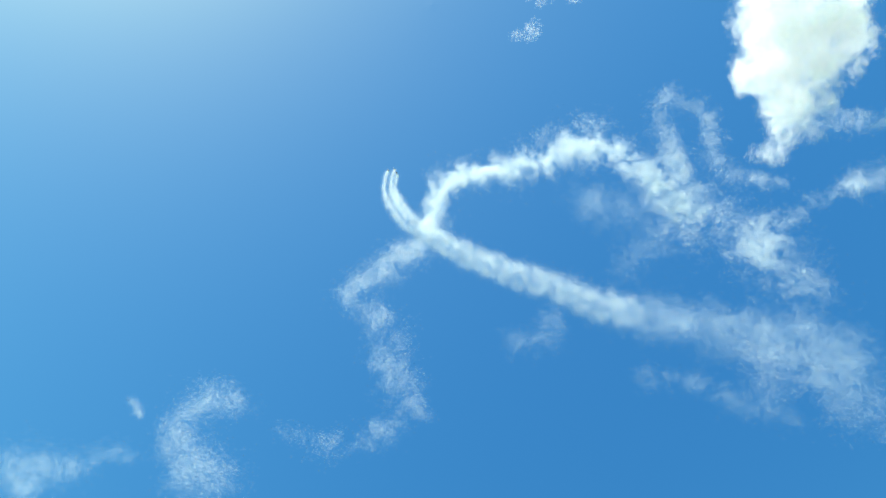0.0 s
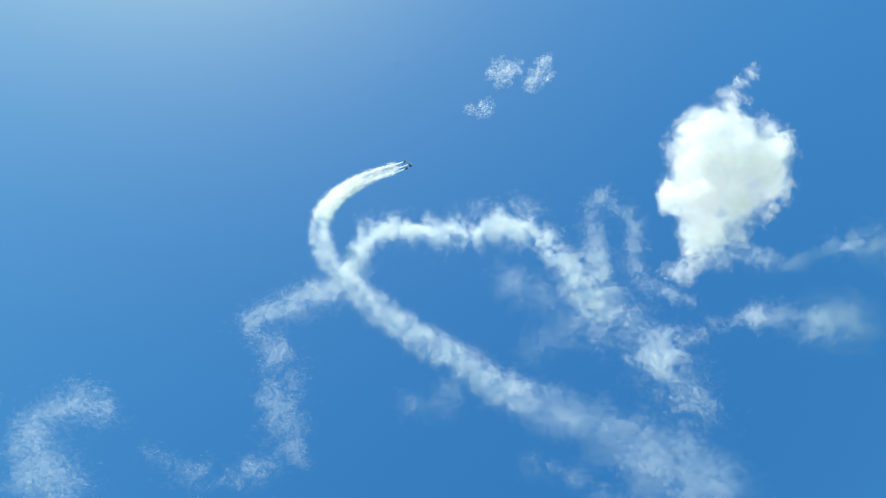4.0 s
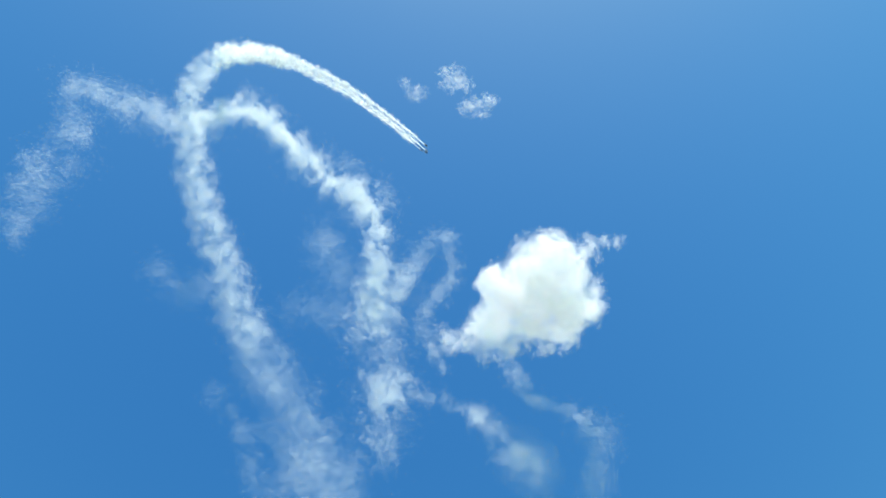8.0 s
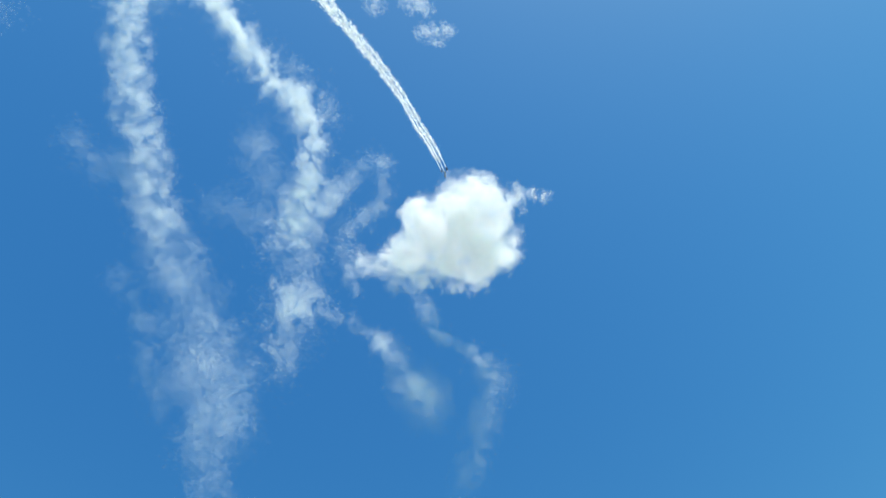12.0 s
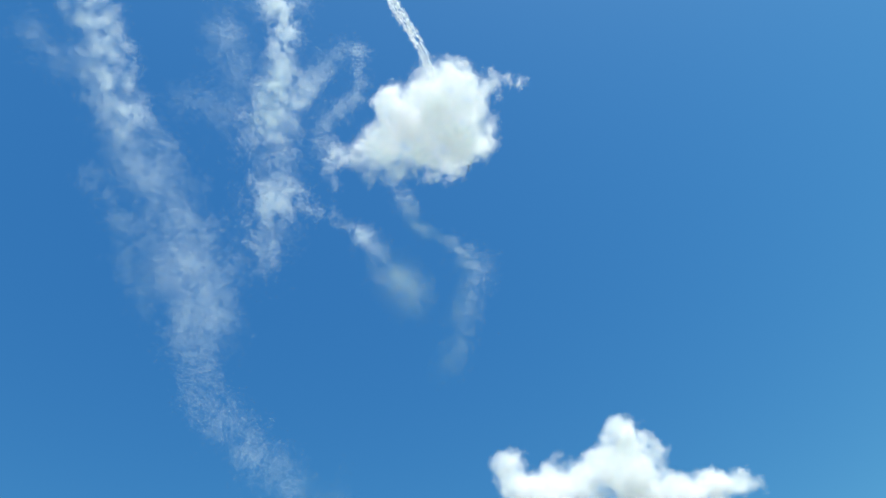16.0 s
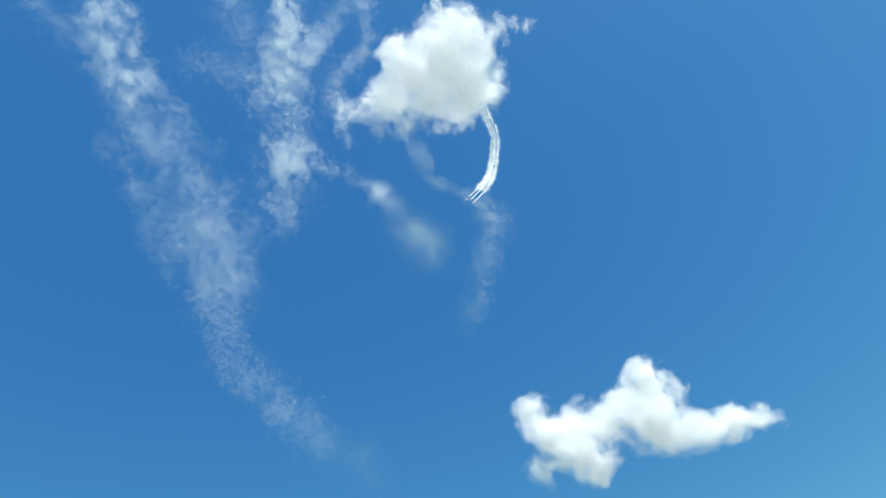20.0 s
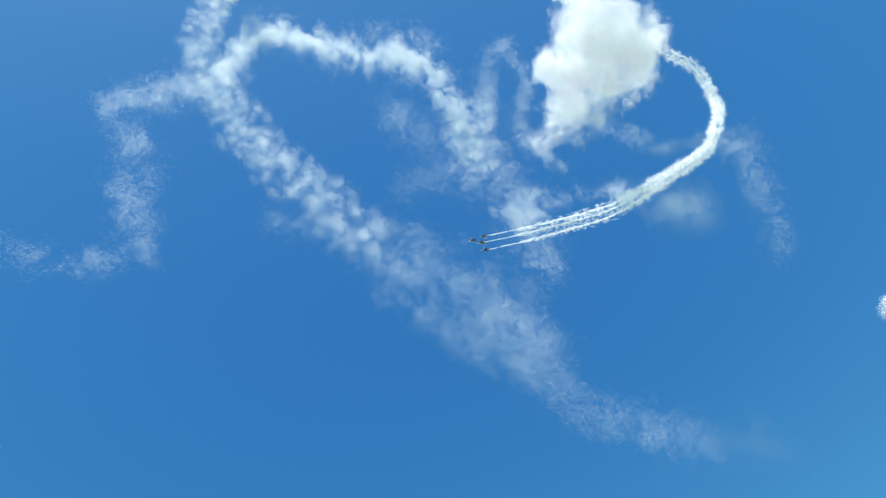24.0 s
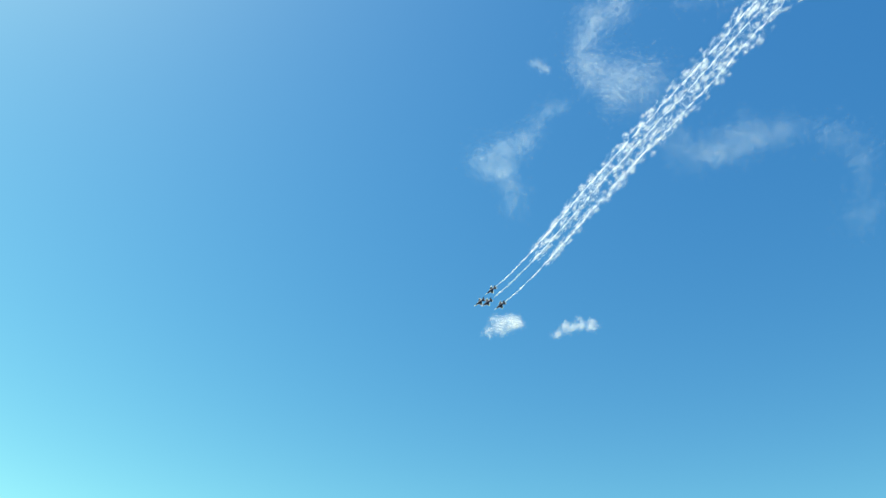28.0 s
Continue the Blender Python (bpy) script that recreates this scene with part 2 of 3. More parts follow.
cloud("cloud", "faint thin wisp of white cloud", [
    (64.55, 83.22, 0.48, 0.3), (71.27, 82.8, 0.56, 0.4), (75.08, 81.93, 0.57, 0.42), (74.73, 80.77, 0.53, 0.35),
    (74.89, 79.82, 0.37, 0.25), (57.31, 83.88, 0.28, 0.2)],
      1500, 20, 800, 16, rag=2.8)
cloud("cloud", "small flat white cloud low in the sky", [
    (-44.12, 32.4, 0.66, 0.6), (-43.05, 32.75, 0.58, 0.7), (-45.19, 32.04, 0.5, 0.5), (-46.26, 32.03, 0.37, 0.35),
    (-42.51, 32.49, 0.41, 0.5)],
      2600, 30, 2000, 24, rag=1.7)
cloud("cloud", "small slanting white cloud low in the sky", [
    (-37.83, 32.37, 0.45, 0.5), (-36.66, 32.57, 0.49, 0.55), (-35.56, 32.63, 0.4, 0.5), (-34.8, 32.91, 0.28, 0.4),
    (-38.69, 31.93, 0.37, 0.45), (-39.02, 31.39, 0.24, 0.35)],
      2600, 30, 2100, 24, rag=1.7)

# ---- old smoke ----
WIND = Vector((1.21, -1.10, -0.69))
HIGH_WIND = Vector((3.12, -3.81, -0.89))   # adds to it higher up
LOW_WIND = Vector((-0.9, 1.1, 0.10))   # adds to it lower down


def wind_at(z):
    return WIND + HIGH_WIND * min(1, max(0, (z - 1000) / 500)) + LOW_WIND * min(1, max(0, (1060 - z) / 250))



def band(label, knots, distance, tau, lump=0.24, seed=0, soft=0.0):
    """Smoke left by an earlier pass, that drifts with the wind. knots: azimuth, elevation, width in metres, density."""
    k = np.array(knots, float)
    at = toward(k[:, 0], k[:, 1], distance + 25 * np.sin(np.arange(len(k)) * 1.7 + seed))
    fine, wide, dens = [], [], []
    for i in range(len(k) - 1):
        p0, p1, p2, p3 = at[max(i - 1, 0)], at[i], at[i + 1], at[min(i + 2, len(k) - 1)]
        for s in np.arange(0, 1, 0.05):
            fine.append(0.5 * (2 * p1 + (p2 - p0) * s + (2 * p0 - 5 * p1 + 4 * p2 - p3) * s * s + (3 * p1 - p0 - 3 * p2 + p3) * s ** 3))
            wide.append(k[i, 2] * (1 - s) + k[i + 1, 2] * s)
            dens.append(k[i, 3] * (1 - s) + k[i + 1, 3] * s)
    fine, wide, dens = np.array(fine), np.array(wide), np.array(dens)
    step = np.linalg.norm(np.gradient(fine, axis=0), axis=1)
    thin, m = (0.011, FAINT_SMOKE) if soft >= 1 else (0.025, OLD_SMOKE)
    flake = distance * (0.0062 if soft >= 1 else 0.0041)
    share = step * wide * dens
    count = int(tau * share.sum() / (0.29 * thin * flake ** 2) * 3.2)
    pick = dice.choice(len(fine), count, p=share / share.sum())
    ball = dice.normal(size=(count, 3)) * np.where(dice.random(count) < 0.82, 0.22 + 0.07 * soft, 0.34)[:, None]
    near = np.linalg.norm(ball, axis=1)
    w = wide[pick]
    p = fine[pick] + ball * w[:, None] + (dice.random((count, 1)) - 0.5) * np.gradient(fine, axis=0)[pick] * 1.2
    size = np.median(wide) * lump * (1 + 0.8 * soft)
    warp = np.stack([rough_noise(p / (size * 1.5) + 13 * j + seed, 3) for j in range(3)], -1) - 0.5
    grain = rough_noise((p + warp * size * 1.9) / size + seed, 4) - 0.5
    density = np.clip((0.16 + 0.25 * soft - 1.1 * (near - 0.3) + (1.9 - 0.8 * soft) * grain) * (1.5 - 0.6 * soft), 0, 1) ** 1.3
    kept = dice.random(count) < density * min(1.7, 0.31 / density.mean())
    p, stretch, size = p[kept], pick[kept] // 20, flake * (0.75 + 0.4 * density[kept])
    base = fine[len(fine) // 2]
    ob = tagged(new("smoke_trail"), label, "smoke", "old smoke trails")
    for i in range(len(k) - 1):
        if (stretch == i).sum() > 30:
            wisp = tagged(new("wisp", flake_mesh("wisp", p[stretch == i] - base, size[stretch == i], m)), kind="stuff")
            wisp.parent = ob
    drifting.append((ob, Vector(base)))
    return ob


drifting = []
band("broad puffy band of old white smoke curving across the sky", [
    (-2, 72.8, 54, 0.7), (0.2, 74.2, 57, 1), (3.7, 76.2, 57, 1.3), (11.4, 77.1, 65, 1.3), (23.6, 76.4, 71, 1.3),
    (35.9, 75.5, 82, 1.3), (46.5, 74.3, 90, 1.3), (52.5, 73, 81, 1.3), (54.2, 70.3, 67, 1.1), (54.6, 67.6, 74, 1.1),
    (52.5, 65.3, 95, 1.4), (53.2, 62.5, 124, 0.42), (53.5, 59.8, 129, 0.36), (53.9, 57.2, 115, 0.32),
    (55.2, 59.1, 109, 0.3), (54.3, 55.9, 115, 0.3), (53.1, 53.2, 114, 0.28)],
     1150, 0.27, 0.2, seed=0, soft=0.0)
band("old white smoke band bent at a sharp corner", [
    (1.7, 73.8, 67, 1.2), (-3.2, 71.8, 69, 1.3), (-8.8, 70.5, 68, 1.2), (-13.2, 68.9, 69, 0.9), (-18.7, 67.4, 59, 1),
    (-15.6, 66.4, 67, 0.85), (-11.1, 66.2, 76, 0.65), (-9.7, 64.3, 84, 0.6), (-7.7, 61.8, 83, 0.6),
    (-4.9, 59.6, 82, 0.5), (-3.8, 57.9, 71, 0.5), (-7.9, 56.8, 57, 0.6), (-12.4, 55.8, 56, 0.55),
    (-16.2, 54.9, 54, 0.55), (-20.2, 55.3, 45, 0.45), (-23, 55.3, 44, 0.3)],
     1100, 0.11, seed=3, soft=0.7)
band("curled patch of old drifting white smoke", [
    (-27.6, 56, 51, 0.2), (-31.5, 56.1, 60, 0.5), (-33.7, 54.5, 86, 0.7), (-34.6, 52.2, 70, 0.8),
    (-32.2, 50.9, 96, 1), (-29.2, 50.6, 98, 1), (-26.2, 51.1, 60, 0.6)],
     1100, 0.12, 0.4, seed=7, soft=0.8)
band("faint patch of old drifting white smoke", [
    (-28, 47.2, 48, 0.4), (-25.9, 45.6, 54, 0.35), (-22.1, 44.6, 82, 0.55), (-19.3, 45.1, 69, 0.4),
    (-15.6, 44.4, 60, 0.25)],
     1100, 0.13, seed=6, soft=1)
band("thin vanishing band of old white smoke", [
    (-37.7, 49.6, 37, 0.35), (-41, 47.9, 51, 0.5), (-43.9, 46.2, 63, 0.6), (-47.5, 45.1, 64, 0.7),
    (-44.1, 44.1, 52, 0.65), (-43, 41.3, 64, 0.3)],
     1100, 0.13, seed=8, soft=1)
band("faint stretched veil of old smoke", [
    (-26.1, 44.6, 59, 0.35), (-22.2, 44, 68, 0.55), (-18.3, 44.5, 65, 0.4), (-13.7, 43.9, 53, 0.35),
    (-10.2, 41.3, 60, 0.3), (-11.9, 36.3, 73, 0.25)],
     1100, 0.1, seed=31, soft=1)
band("tiny shred of old white smoke", [
    (-41.4, 52.8, 13, 0.4), (-40.2, 52.6, 19, 0.9), (-39.4, 52.1, 13, 0.4)],
     1100, 0.12, seed=41, soft=1)
band("ragged column of old white smoke", [
    (71.4, 69.6, 36, 0.35), (66.3, 70.2, 53, 0.6), (62.5, 68.6, 65, 0.7), (59.2, 66.6, 69, 0.75),
    (56.1, 64.3, 67, 0.6)],
     1150, 0.19, seed=11, soft=0.7)
band("crumbling thread of old white smoke", [
    (70.4, 69.2, 31, 0.5), (69.6, 66.9, 43, 0.5), (64.6, 65.3, 53, 0.42), (61.2, 63.6, 57, 0.42),
    (63, 61.1, 36, 0.45), (64.1, 59.5, 26, 0.6)],
     1150, 0.17, seed=12, soft=0.7)
band("ragged line of thin old white smoke", [
    (54.5, 60.7, 70, 0.4), (59, 58.4, 44, 0.5), (64, 56.7, 44, 0.55), (67.9, 55.2, 44, 0.55), (70.5, 53.2, 73, 0.7),
    (72.2, 51.1, 85, 0.95), (74, 49.1, 63, 0.8)],
     1150, 0.2, seed=14, soft=0.7)
band("crooked thin line of old white smoke", [
    (72.4, 60, 42, 0.4), (74.5, 58.1, 47, 0.6), (75.5, 55.8, 39, 0.5), (79.2, 53.8, 34, 0.5), (80.8, 52.8, 45, 0.6),
    (81.5, 50.6, 88, 0.4), (79.7, 48.9, 72, 0.3), (77.6, 46.1, 71, 0.3), (74.9, 43.3, 59, 0.25)],
     1150, 0.17, seed=17, soft=0.6)
band("faint drifting haze of old smoke below a bright band", [
    (40.3, 71.5, 66, 0.4), (42.6, 69.1, 78, 0.55), (45.8, 66.5, 78, 0.5), (44.4, 64.1, 89, 0.35),
    (37.8, 64.7, 65, 0.4)],
     1150, 0.13, seed=23, soft=1)
band("faint loose shred of old smoke", [
    (13.6, 63, 50, 0.3), (18.1, 62.3, 68, 0.65), (23.1, 63.7, 56, 0.3)],
     1100, 0.13, seed=29, soft=1)
band("very faint line of old smoke", [
    (29.7, 56.6, 40, 0.4), (33.6, 55.3, 44, 0.5), (36.9, 53, 51, 0.5), (39.1, 50.5, 49, 0.4), (42.2, 47.7, 47, 0.3)],
     1150, 0.1, seed=33, soft=1)
band("faint broad haze of old smoke", [
    (45.5, 55.2, 84, 0.5), (43.4, 52.4, 102, 0.8), (46.5, 49.5, 130, 0.6), (47.7, 47, 89, 0.4), (48.6, 44.4, 81, 0.5),
    (50.9, 41.7, 105, 0.65), (53.1, 40.2, 91, 0.4), (56.6, 37.6, 111, 0.45), (60.6, 35.4, 109, 0.4),
    (63.5, 33.2, 95, 0.3)],
     1150, 0.12, seed=19, soft=0.8)

# ---- display jets ----
# seconds, azimuth, elevation and distance of the leader
FLIGHT = [
    (-11, 54.29, 37.75, 703), (-10, 48.39, 42.51, 647), (-9, 45.64, 49.08, 620),
    (-8, 49.13, 51.20, 623), (-7, 41.01, 57.10, 664), (-6, 30.19, 62.63, 725),
    (-5, 18.60, 67.38, 804), (-4, 6.73, 70.34, 894), (-3, -3.30, 72.23, 983),
    (-2, -10.42, 73.62, 1052), (-1, -15.11, 75.18, 1155), (0, -15.22, 76.72, 1251),
    (1, -12.77, 78.13, 1414), (2, -6.76, 79.65, 1586), (2.5, -2.40, 80.34, 1623),
    (4.5, 27.01, 81.80, 1769), (5, 36.05, 81.59, 1806), (6, 50.65, 80.66, 1870),
    (7, 61.88, 79.15, 1936), (8, 69.90, 77.26, 2001), (9, 75.44, 75.10, 2058),
    (10, 78.99, 72.60, 2114), (11, 81.59, 70.40, 2172), (12, 83.15, 67.94, 2196),
    (16.5, 85.54, 57.47, 2102), (17, 85.09, 56.45, 2074), (18, 83.63, 54.64, 1968),
    (19, 82.33, 53.72, 1825), (20, 79.91, 52.91, 1685), (20.5, 78.20, 52.88, 1582),
    (22.5, 66.81, 54.49, 1176), (23, 62.00, 55.55, 1078), (24, 47.47, 58.17, 890),
    (25, 22.81, 59.62, 760), (26, -7.91, 55.42, 680), (26.5, -21.15, 50.82, 670),
    (27, -32.00, 45.27, 660), (28, -46.24, 34.23, 720), (29, -59.24, 26.23, 830),
]
_times = np.array([row[0] for row in FLIGHT])
_places = toward(*[np.array([row[j] for row in FLIGHT]) for j in (1, 2, 3)])


def leader(t):
    """The leader's place: a smooth curve through the flight's rows."""
    i = int(np.clip(np.searchsorted(_times, t) - 1, 0, len(_times) - 2))
    h = _times[i + 1] - _times[i]
    s = (t - _times[i]) / h

    def slope(j):
        if j == 0 or j == len(_times) - 1:
            a, b = (0, 1) if j == 0 else (j - 1, j)
            return (_places[b] - _places[a]) / (_times[b] - _times[a])
        return (_places[j + 1] - _places[j - 1]) / (_times[j + 1] - _times[j - 1])
    p, q, m, n = _places[i], _places[i + 1], slope(i) * h, slope(i + 1) * h
    return Vector((2 * s ** 3 - 3 * s ** 2 + 1) * p + (s ** 3 - 2 * s ** 2 + s) * m + (3 * s ** 2 - 2 * s ** 3) * q + (s ** 3 - s ** 2) * n)


def attitude(t):
    """The leader's pose: nose along the flight, belly towards the field."""
    p = leader(t)
    nose = (leader(t + 0.3) - leader(t - 0.3)).normalized()
    up = (p - nose * p.dot(nose)).normalized()
    m = Matrix((nose, up.cross(nose), up)).transposed().to_4x4()
    m.translation = p
    return m


# each jet's place in the formation: ahead, left, up
STATION = {"leader": (0, 0, 0), "slot": (-9, -4.8, -6), "left": (-19, 2.7, -2), "right": (-17, -15, -2)}


def jet_pose(name, t):
    return attitude(t) @ Matrix.Translation(STATION[name])


def part(name, bm, m, parent, label=""):
    me = bpy.data.meshes.new(name)
    bm.normal_update()
    bm.to_mesh(me)
    bm.free()
    me.materials.append(m)
    ob = new(name, me)
    ob.parent = parent
    if label:
        tagged(ob, label)
    return ob


def loft(sections, sides=16, close=True):
    """A skin through elliptic sections: x, z, half width, half height."""
    bm = bmesh.new()
    rings = []
    for x, z, w, h in sections:
        rings.append([bm.verts.new((x, w * math.cos(2 * math.pi * k / sides), z + h * math.sin(2 * math.pi * k / sides))) for k in range(sides)])
    for a, b in zip(rings, rings[1:]):
        for k in range(sides):
            bm.faces.new((a[k], a[(k + 1) % sides], b[(k + 1) % sides], b[k]))
    if close:
        bm.faces.new(rings[0])
        bm.faces.new(rings[-1][::-1])
    bmesh.ops.recalc_face_normals(bm, faces=bm.faces)
    for f in bm.faces:
        f.smooth = True
    return bm


def blade(outline, thick, axis="z"):
    """A thin lens-shaped surface: outline points in a plane, thickness across it."""
    bm = bmesh.new()
    mid = [sum(p[k] for p in outline) / len(outline) for k in (0, 1)]

    def put(p, d):
        return bm.verts.new((p[0], p[1], d) if axis == "z" else (p[0], d, p[1]))
    edge = [put(p, 0) for p in outline]
    for side in (1, -1):
        inner = [put([q * 0.75 + c * 0.25 for q, c in zip(p, mid)], side * thick / 2) for p in outline]
        for k in range(len(edge)):
            j = (k + 1) % len(edge)
            bm.faces.new((edge[k], edge[j], inner[j], inner[k]))
        bm.faces.new(inner)
    bmesh.ops.recalc_face_normals(bm, faces=bm.faces)
    return bm


def jet(label):
    top = tagged(new("display_jet"), label, "jet", "formation of four jets")
    part("fuselage", loft([(6.2, -0.05, 0.2, 0.2), (5, 0, 0.42, 0.42), (3.6, 0.05, 0.55, 0.6), (2, 0.05, 0.75, 0.7), (0, 0, 0.95, 0.72), (-2.5, 0, 0.95, 0.7), (-4.6, 0, 0.75, 0.65), (-6, 0, 0.6, 0.6)]), BLUE, top)
    part("nose_cone", loft([(7.6, -0.12, 0.02, 0.02), (7.2, -0.1, 0.1, 0.1), (6.2, -0.05, 0.21, 0.21), (5, 0, 0.43, 0.43), (4.2, 0.03, 0.52, 0.54)]), WHITE, top, "white painted nose")
    part("canopy", loft([(4.7, 0.35, 0.05, 0.05), (4.0, 0.55, 0.36, 0.36), (3.0, 0.65, 0.42, 0.5), (2.0, 0.55, 0.38, 0.4), (0.9, 0.5, 0.1, 0.15)]), CANOPY, top, "dark glossy bubble canopy")
    part("intake", loft([(3.3, -0.75, 0.5, 0.22), (2.2, -0.75, 0.58, 0.3), (0, -0.62, 0.6, 0.34), (-2.2, -0.45, 0.5, 0.28)]), DARK, top, "dark engine intake")
    part("belly_panel", loft([(3.4, -0.62, 0.40, 0.42), (1, -0.62, 0.9, 0.50), (-1.5, -0.5, 1.0, 0.44), (-5.6, -0.3, 0.72, 0.42)], 14), BLUE, top, "dark blue painted belly")
    part("nozzle", loft([(-5.9, 0, 0.58, 0.58), (-6.9, 0, 0.46, 0.46), (-7.3, 0, 0.4, 0.4)], 18), METAL, top, "burnt metal engine nozzle")
    part("tail_fin", blade([(-3.2, 0.5), (-5.4, 3.3), (-6.9, 3.3), (-6.4, 0.5)], 0.16, "y"), WHITE, top)
    part("fin_flash", blade([(-4.9, 2.3), (-5.3, 2.8), (-6.7, 2.8), (-6.6, 2.3)], 0.2, "y"), RED, top, "red painted fin flash")
    for s in (1, -1):
        part("wing", blade([(1.7, 0.75 * s), (-1.7, 4.6 * s), (-2.9, 4.6 * s), (-3.4, 0.75 * s)], 0.2), WHITE, top)
        part("wing_underside", blade([(1.45, 0.8 * s), (-1.6, 4.45 * s), (-2.8, 4.45 * s), (-3.3, 0.8 * s)], 0.27), BLUE, top, "dark blue painted wing panel")
        part("strake", blade([(4.2, 0.45 * s), (1.6, 1.25 * s), (0.6, 0.8 * s), (1.6, 0.5 * s)], 0.14), WHITE, top)
        part("tailplane", blade([(-4.4, 0.6 * s), (-6.1, 2.75 * s), (-7.0, 2.75 * s), (-6.8, 0.6 * s)], 0.14), BLUE, top, "dark blue painted tailplane")
        part("wingtip_rail", loft([(-0.4, 0, 0.03, 0.03), (-0.9, 0, 0.09, 0.09), (-3.2, 0, 0.09, 0.09), (-3.6, 0, 0.04, 0.04)], 8), WHITE, top).location = (0, 4.66 * s, 0)
        fin = part("ventral_fin", blade([(-3.9, -0.45), (-4.6, -1.25), (-5.5, -1.25), (-5.6, -0.45)], 0.1, "y"), WHITE, top)
        fin.location, fin.rotation_euler = (0, 0.42 * s, 0), (radians(18 * s), 0, 0)
    return top


BANK = 38   # degrees by which the jets lean into the turn
JETS = {}
first = jet("dark blue display jet with white nose and fin")
for name in STATION:
    JETS[name] = first if not JETS else copy_thing(first, Matrix())
JETS["leader"]["label"] = "dark blue display jet with white nose, leading the formation"
JETS["slot"]["label"] = "dark blue display jet with white nose, close behind the leader"
JETS["left"]["label"] = "dark blue display jet with white nose, flying as a wingman"
JETS["right"]["label"] = "dark blue display jet with white nose, flying as a wingman"

# ---- fresh smoke ----


def puff_mesh(long, count, flake, m=SMOKE, rough=2.0):
    p = dice.normal(size=(int(count * rough), 3))
    p *= 0.29
    grain = rough_noise(p * 4.5 + dice.random(3) * 50, 4)
    p = p[np.argsort(-(grain + dice.random(len(p)) * 0.3))[:count]]
    size = flake * (0.65 + 0.5 * np.exp(-(np.linalg.norm(p, axis=1) / 0.35) ** 2))
    return flake_mesh("puff", p * np.array([long, 1, 1]), size, m)


def streak_mesh(count, flake):
    """A bent, ragged thread of smoke, one long and a sixth wide, that lies along x."""
    s = dice.normal(size=count * 3) * 0.2
    knots = dice.normal(size=(6, 2)) * 0.028
    bend = np.stack([np.interp(s, np.linspace(-0.5, 0.5, 6), knots[:, k]) for k in (0, 1)], -1)
    p = np.column_stack([s, bend + dice.normal(size=(len(s), 2)) * 0.055 * (1 - 0.9 * np.minimum(abs(s) * 2, 1))[:, None]])
    grain = rough_noise(p * 14 + dice.random(3) * 50, 3)
    return flake_mesh("puff", p[np.argsort(-(grain + dice.random(len(p)) * 0.6))[:count]], flake, SMOKE)


ROUND = [puff_mesh(1.5, 380, 0.125, PUFFY_SMOKE, 1.7) for k in range(10)]
CRISP = [puff_mesh(1.5, 420, 0.039, SMOKE, 1.8) for k in range(10)]
FINE = [puff_mesh(1.5, 210, 0.26, OLD_SMOKE, 1.7) for k in range(10)]
THIN = [puff_mesh(1.5, 115, 0.3, FAINT_SMOKE, 1.6) for k in range(8)]
TUFT = [puff_mesh(1.6, 230, 0.036, SMOKE, 2.2) for k in range(10)]
FAINT = [streak_mesh(105, 0.028) for k in range(10)]
STREAK = [streak_mesh(420, 0.032) for k in range(12)]
released = []


def spread(age):
    """How far smoke has spread from its line after so many seconds, in metres."""
    return 0.25 + 1.75 * max(age, 0) ** 0.8


def smoke_line(name, label, start, end, width, step, subs, meshes, lag=0.0, loose=1.0, turn=80):
    """Puffs that the jet leaves behind one after the other.
    lag: seconds behind the jet at which they open; loose: how far they spread."""
    line = tagged(new("smoke_trail"), label, "smoke", "fresh smoke trails")
    t = start
    while t < end:
        for j in range(subs):
            ob = tagged(new("puff", meshes[dice.integers(len(meshes))]), kind="stuff")
            ob.parent = line
            ob.scale = [width * dice.uniform(0.8, 1.2)] * 3
            a, r = dice.uniform(0, 2 * math.pi), math.sqrt(dice.uniform(0, 1)) * loose
            released.append((ob, name, t + dice.uniform(-0.5, 0.5) * step / 150, lag, a, r, dice.uniform(-turn, turn)))
        t += step * 0.2 / (leader(t + 0.1) - leader(t - 0.1)).length


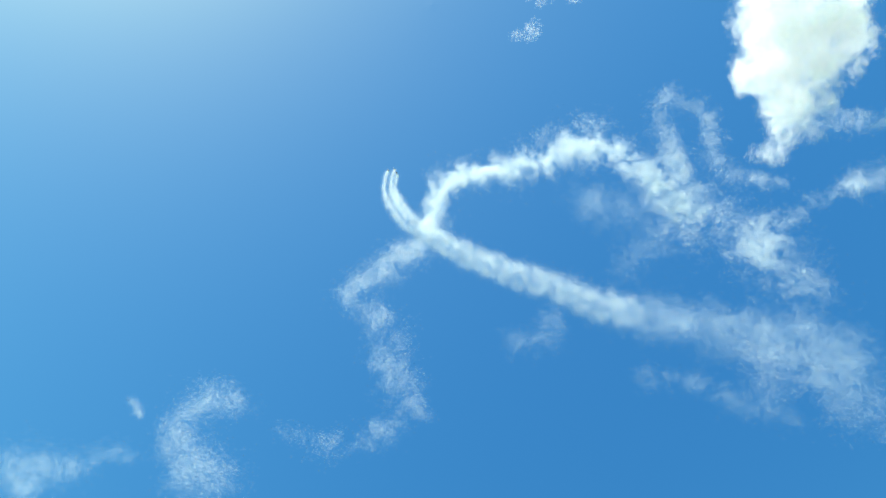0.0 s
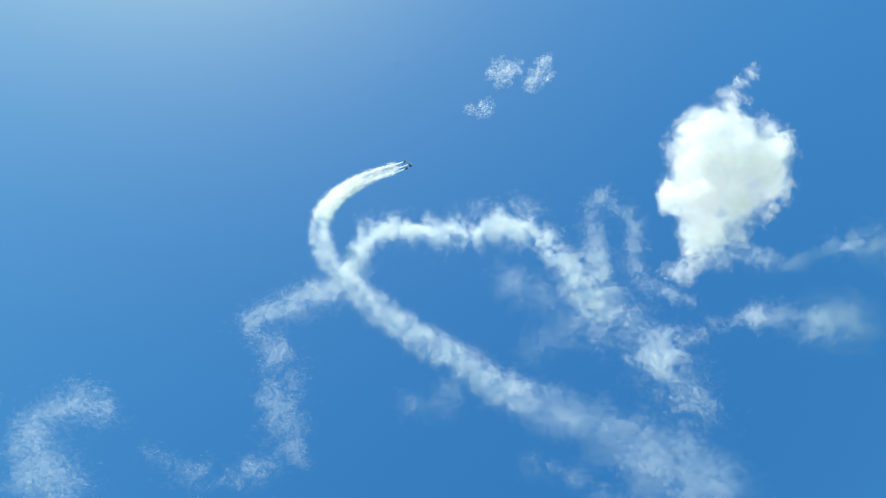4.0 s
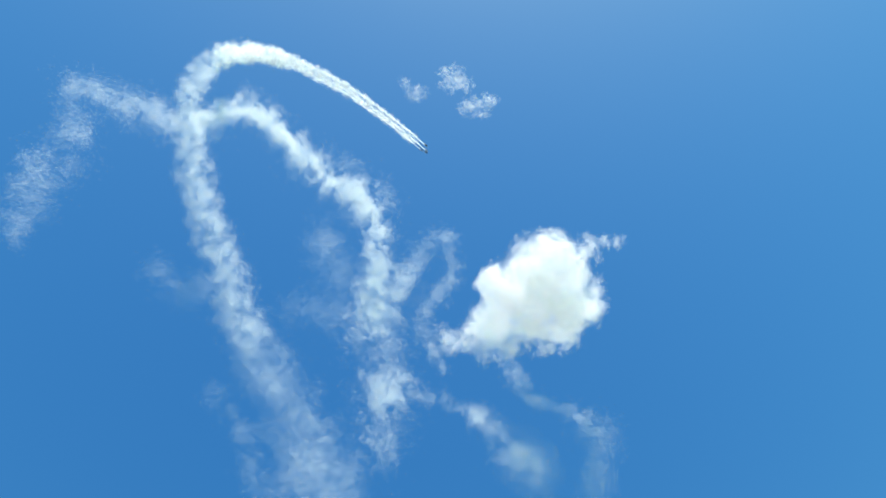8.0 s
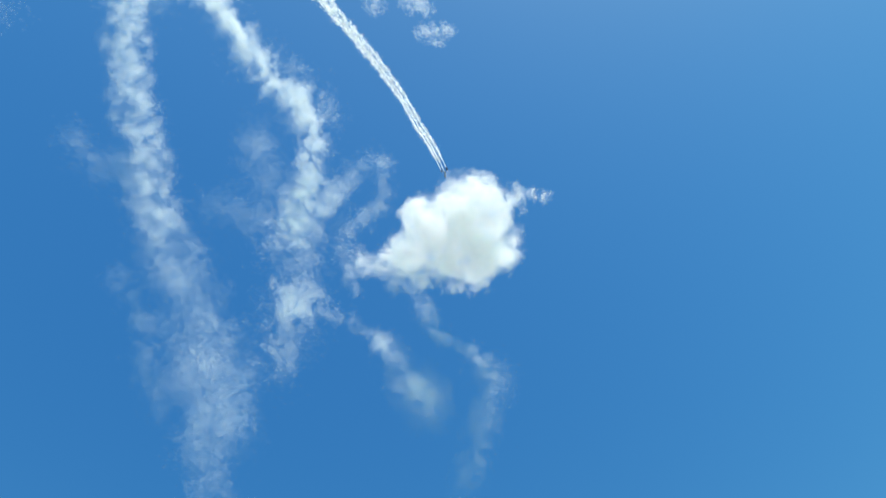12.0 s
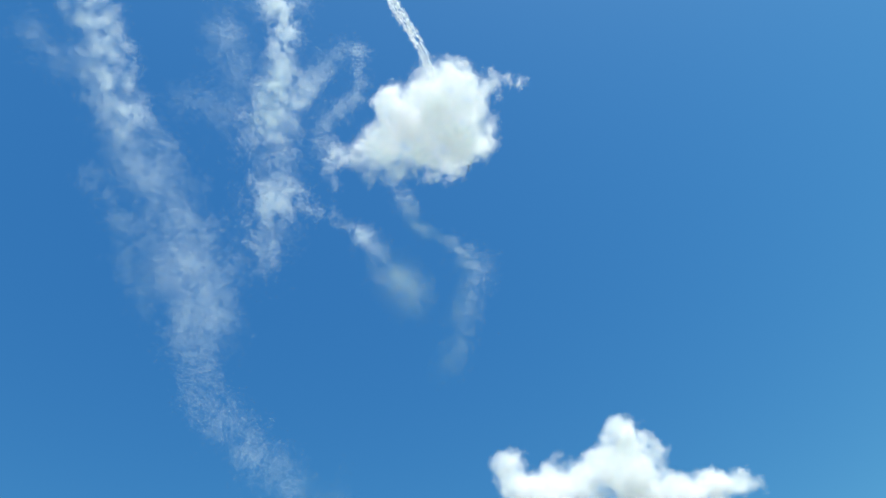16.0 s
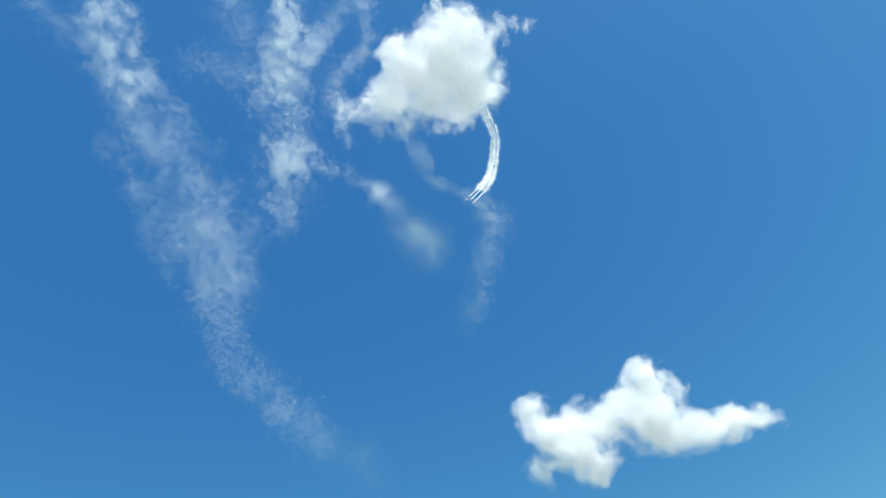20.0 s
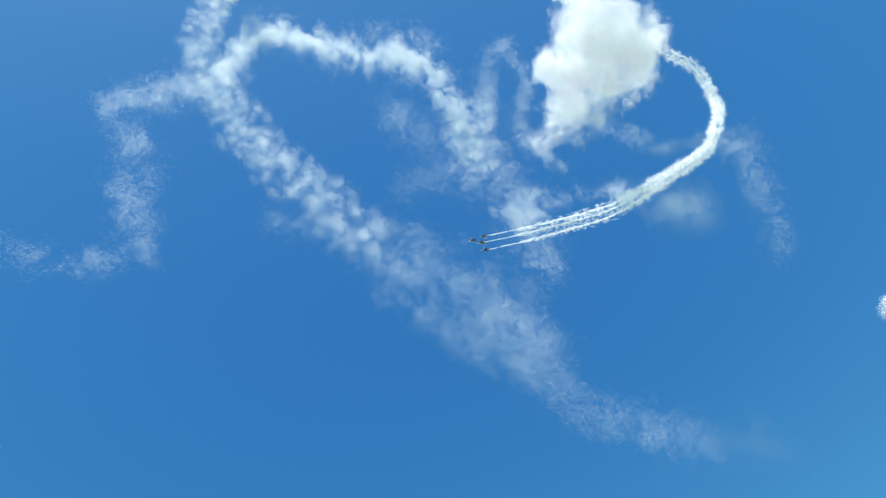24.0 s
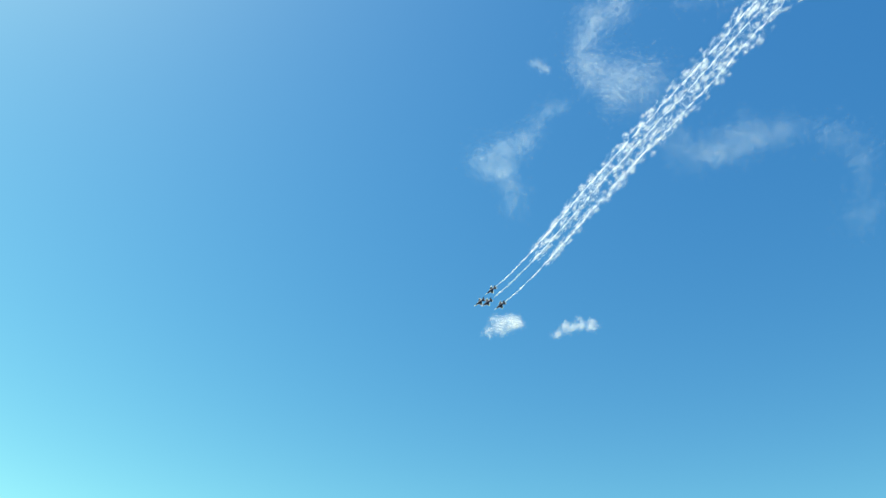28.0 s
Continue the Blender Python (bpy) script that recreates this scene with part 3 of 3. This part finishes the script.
for jet_name, said in (("left", "a wingman"), ("slot", "the rear jet"), ("right", "the other wingman")):
    smoke_line(jet_name, "broad thin old white smoke trail behind " + said, -8.4, -6, 22, 11, 2, THIN, 0, 1.2)
    smoke_line(jet_name, "broad white smoke trail spread out behind " + said, -6, -2.5, 13, 7.5, 2, FINE, 0, 0.85)
    smoke_line(jet_name, "thick white smoke trail behind " + said, -2.5, -1, 11, 6, 2, FINE, 0, 0.8)
    smoke_line(jet_name, "thick fresh white smoke trail behind " + said, -1, 0, 8, 5, 2, FINE, 0, 0.8)
    smoke_line(jet_name, "dense white smoke core of the loop behind " + said, 0, 8, 13, 7.6, 1, STREAK, 0, 0.5, 15)
    smoke_line(jet_name, "dense white smoke core over the loop behind " + said, 8, 16, 13, 8, 1, STREAK, 0, 0.5, 15)
    smoke_line(jet_name, "dense white smoke core out of the loop behind " + said, 16, 23.5, 12, 5.5, 1, STREAK, 0, 0.5, 15)
    smoke_line(jet_name, "soft billowing white smoke trail below the loop behind " + said, -0.5, 3, 11, 10.5, 2, CRISP + ROUND + ROUND, 0.6, 0.85)
    smoke_line(jet_name, "billowing white smoke trail going up the loop behind " + said, 3, 8, 11, 12.5, 2, CRISP + ROUND, 0.4, 0.85)
    smoke_line(jet_name, "billowing white smoke trail over the loop behind " + said, 8, 16, 10.5, 13, 2, CRISP + ROUND, 0.4, 0.85)
    smoke_line(jet_name, "billowing white smoke trail out of the loop behind " + said, 16, 22.5, 10, 10.5, 2, CRISP + ROUND, 0.5)
    smoke_line(jet_name, "thin fresh white smoke line close behind " + said, 23.5, 28, 9, 4.3, 1, FAINT, 0, 0.35, 12)
    smoke_line(jet_name, "lacy fresh white smoke trail opening behind " + said, 22.5, 27.7, 3.6, 4.6, 4, TUFT + ROUND[:5], 0.3, 3.2, 60)


def smoke_pose(name, t0, age, angle, r, tumble):
    m = jet_pose(name, t0) @ Matrix.Translation((-8.5, 0, 0))
    out = spread(age) * r
    off = Vector((0, math.cos(angle) * out, math.sin(angle) * out))
    m = m @ Matrix.Translation(off) @ Matrix.Rotation(radians(tumble * (1 - math.exp(-age / 3))), 4, (0, math.sin(5 * angle), math.cos(5 * angle)))
    return Matrix.Translation(wind_at(m.translation.z) * age) @ m


def motions():
    """All that moves: the jets, the smoke they let go, and the old smoke in the wind."""
    stops = [t for t in range(0, 22)] + [22 + 0.5 * k for k in range(13)]
    for name, ob in JETS.items():
        walk(ob, [(t, jet_pose(name, t) @ Matrix.Rotation(radians(BANK), 4, "X")) for t in stops])
    for ob, base in drifting:
        walk(ob, [(t, Matrix.Translation(base + WIND * (t - 14))) for t in (0, 28)])
    store = Matrix.Translation((0, 0, -40))   # not yet made: below the field
    for ob, name, t0, lag, angle, r, tumble in released:
        free = t0 + lag
        ages = [lag + a for a in (0, 0.5, 1.5, 4, 9, 16)] if free >= 0 else [-t0, 2 - t0, 6 - t0, 13 - t0]
        rows = [(t0 + a, smoke_pose(name, t0, a, angle, r * (0.5 if a == lag > 0 else 1), tumble)) for a in ages if t0 + a < 27.9]
        rows.append((28, smoke_pose(name, t0, 28 - t0, angle, r, tumble)))
        if free > 0.05:
            wait = rows[0][1].copy()
            wait.translation = store.translation
            rows = ([(0, wait)] if free > 0.1 else []) + [(rows[0][0] - 1 / FPS, wait)] + rows
        walk(ob, rows)


motions()
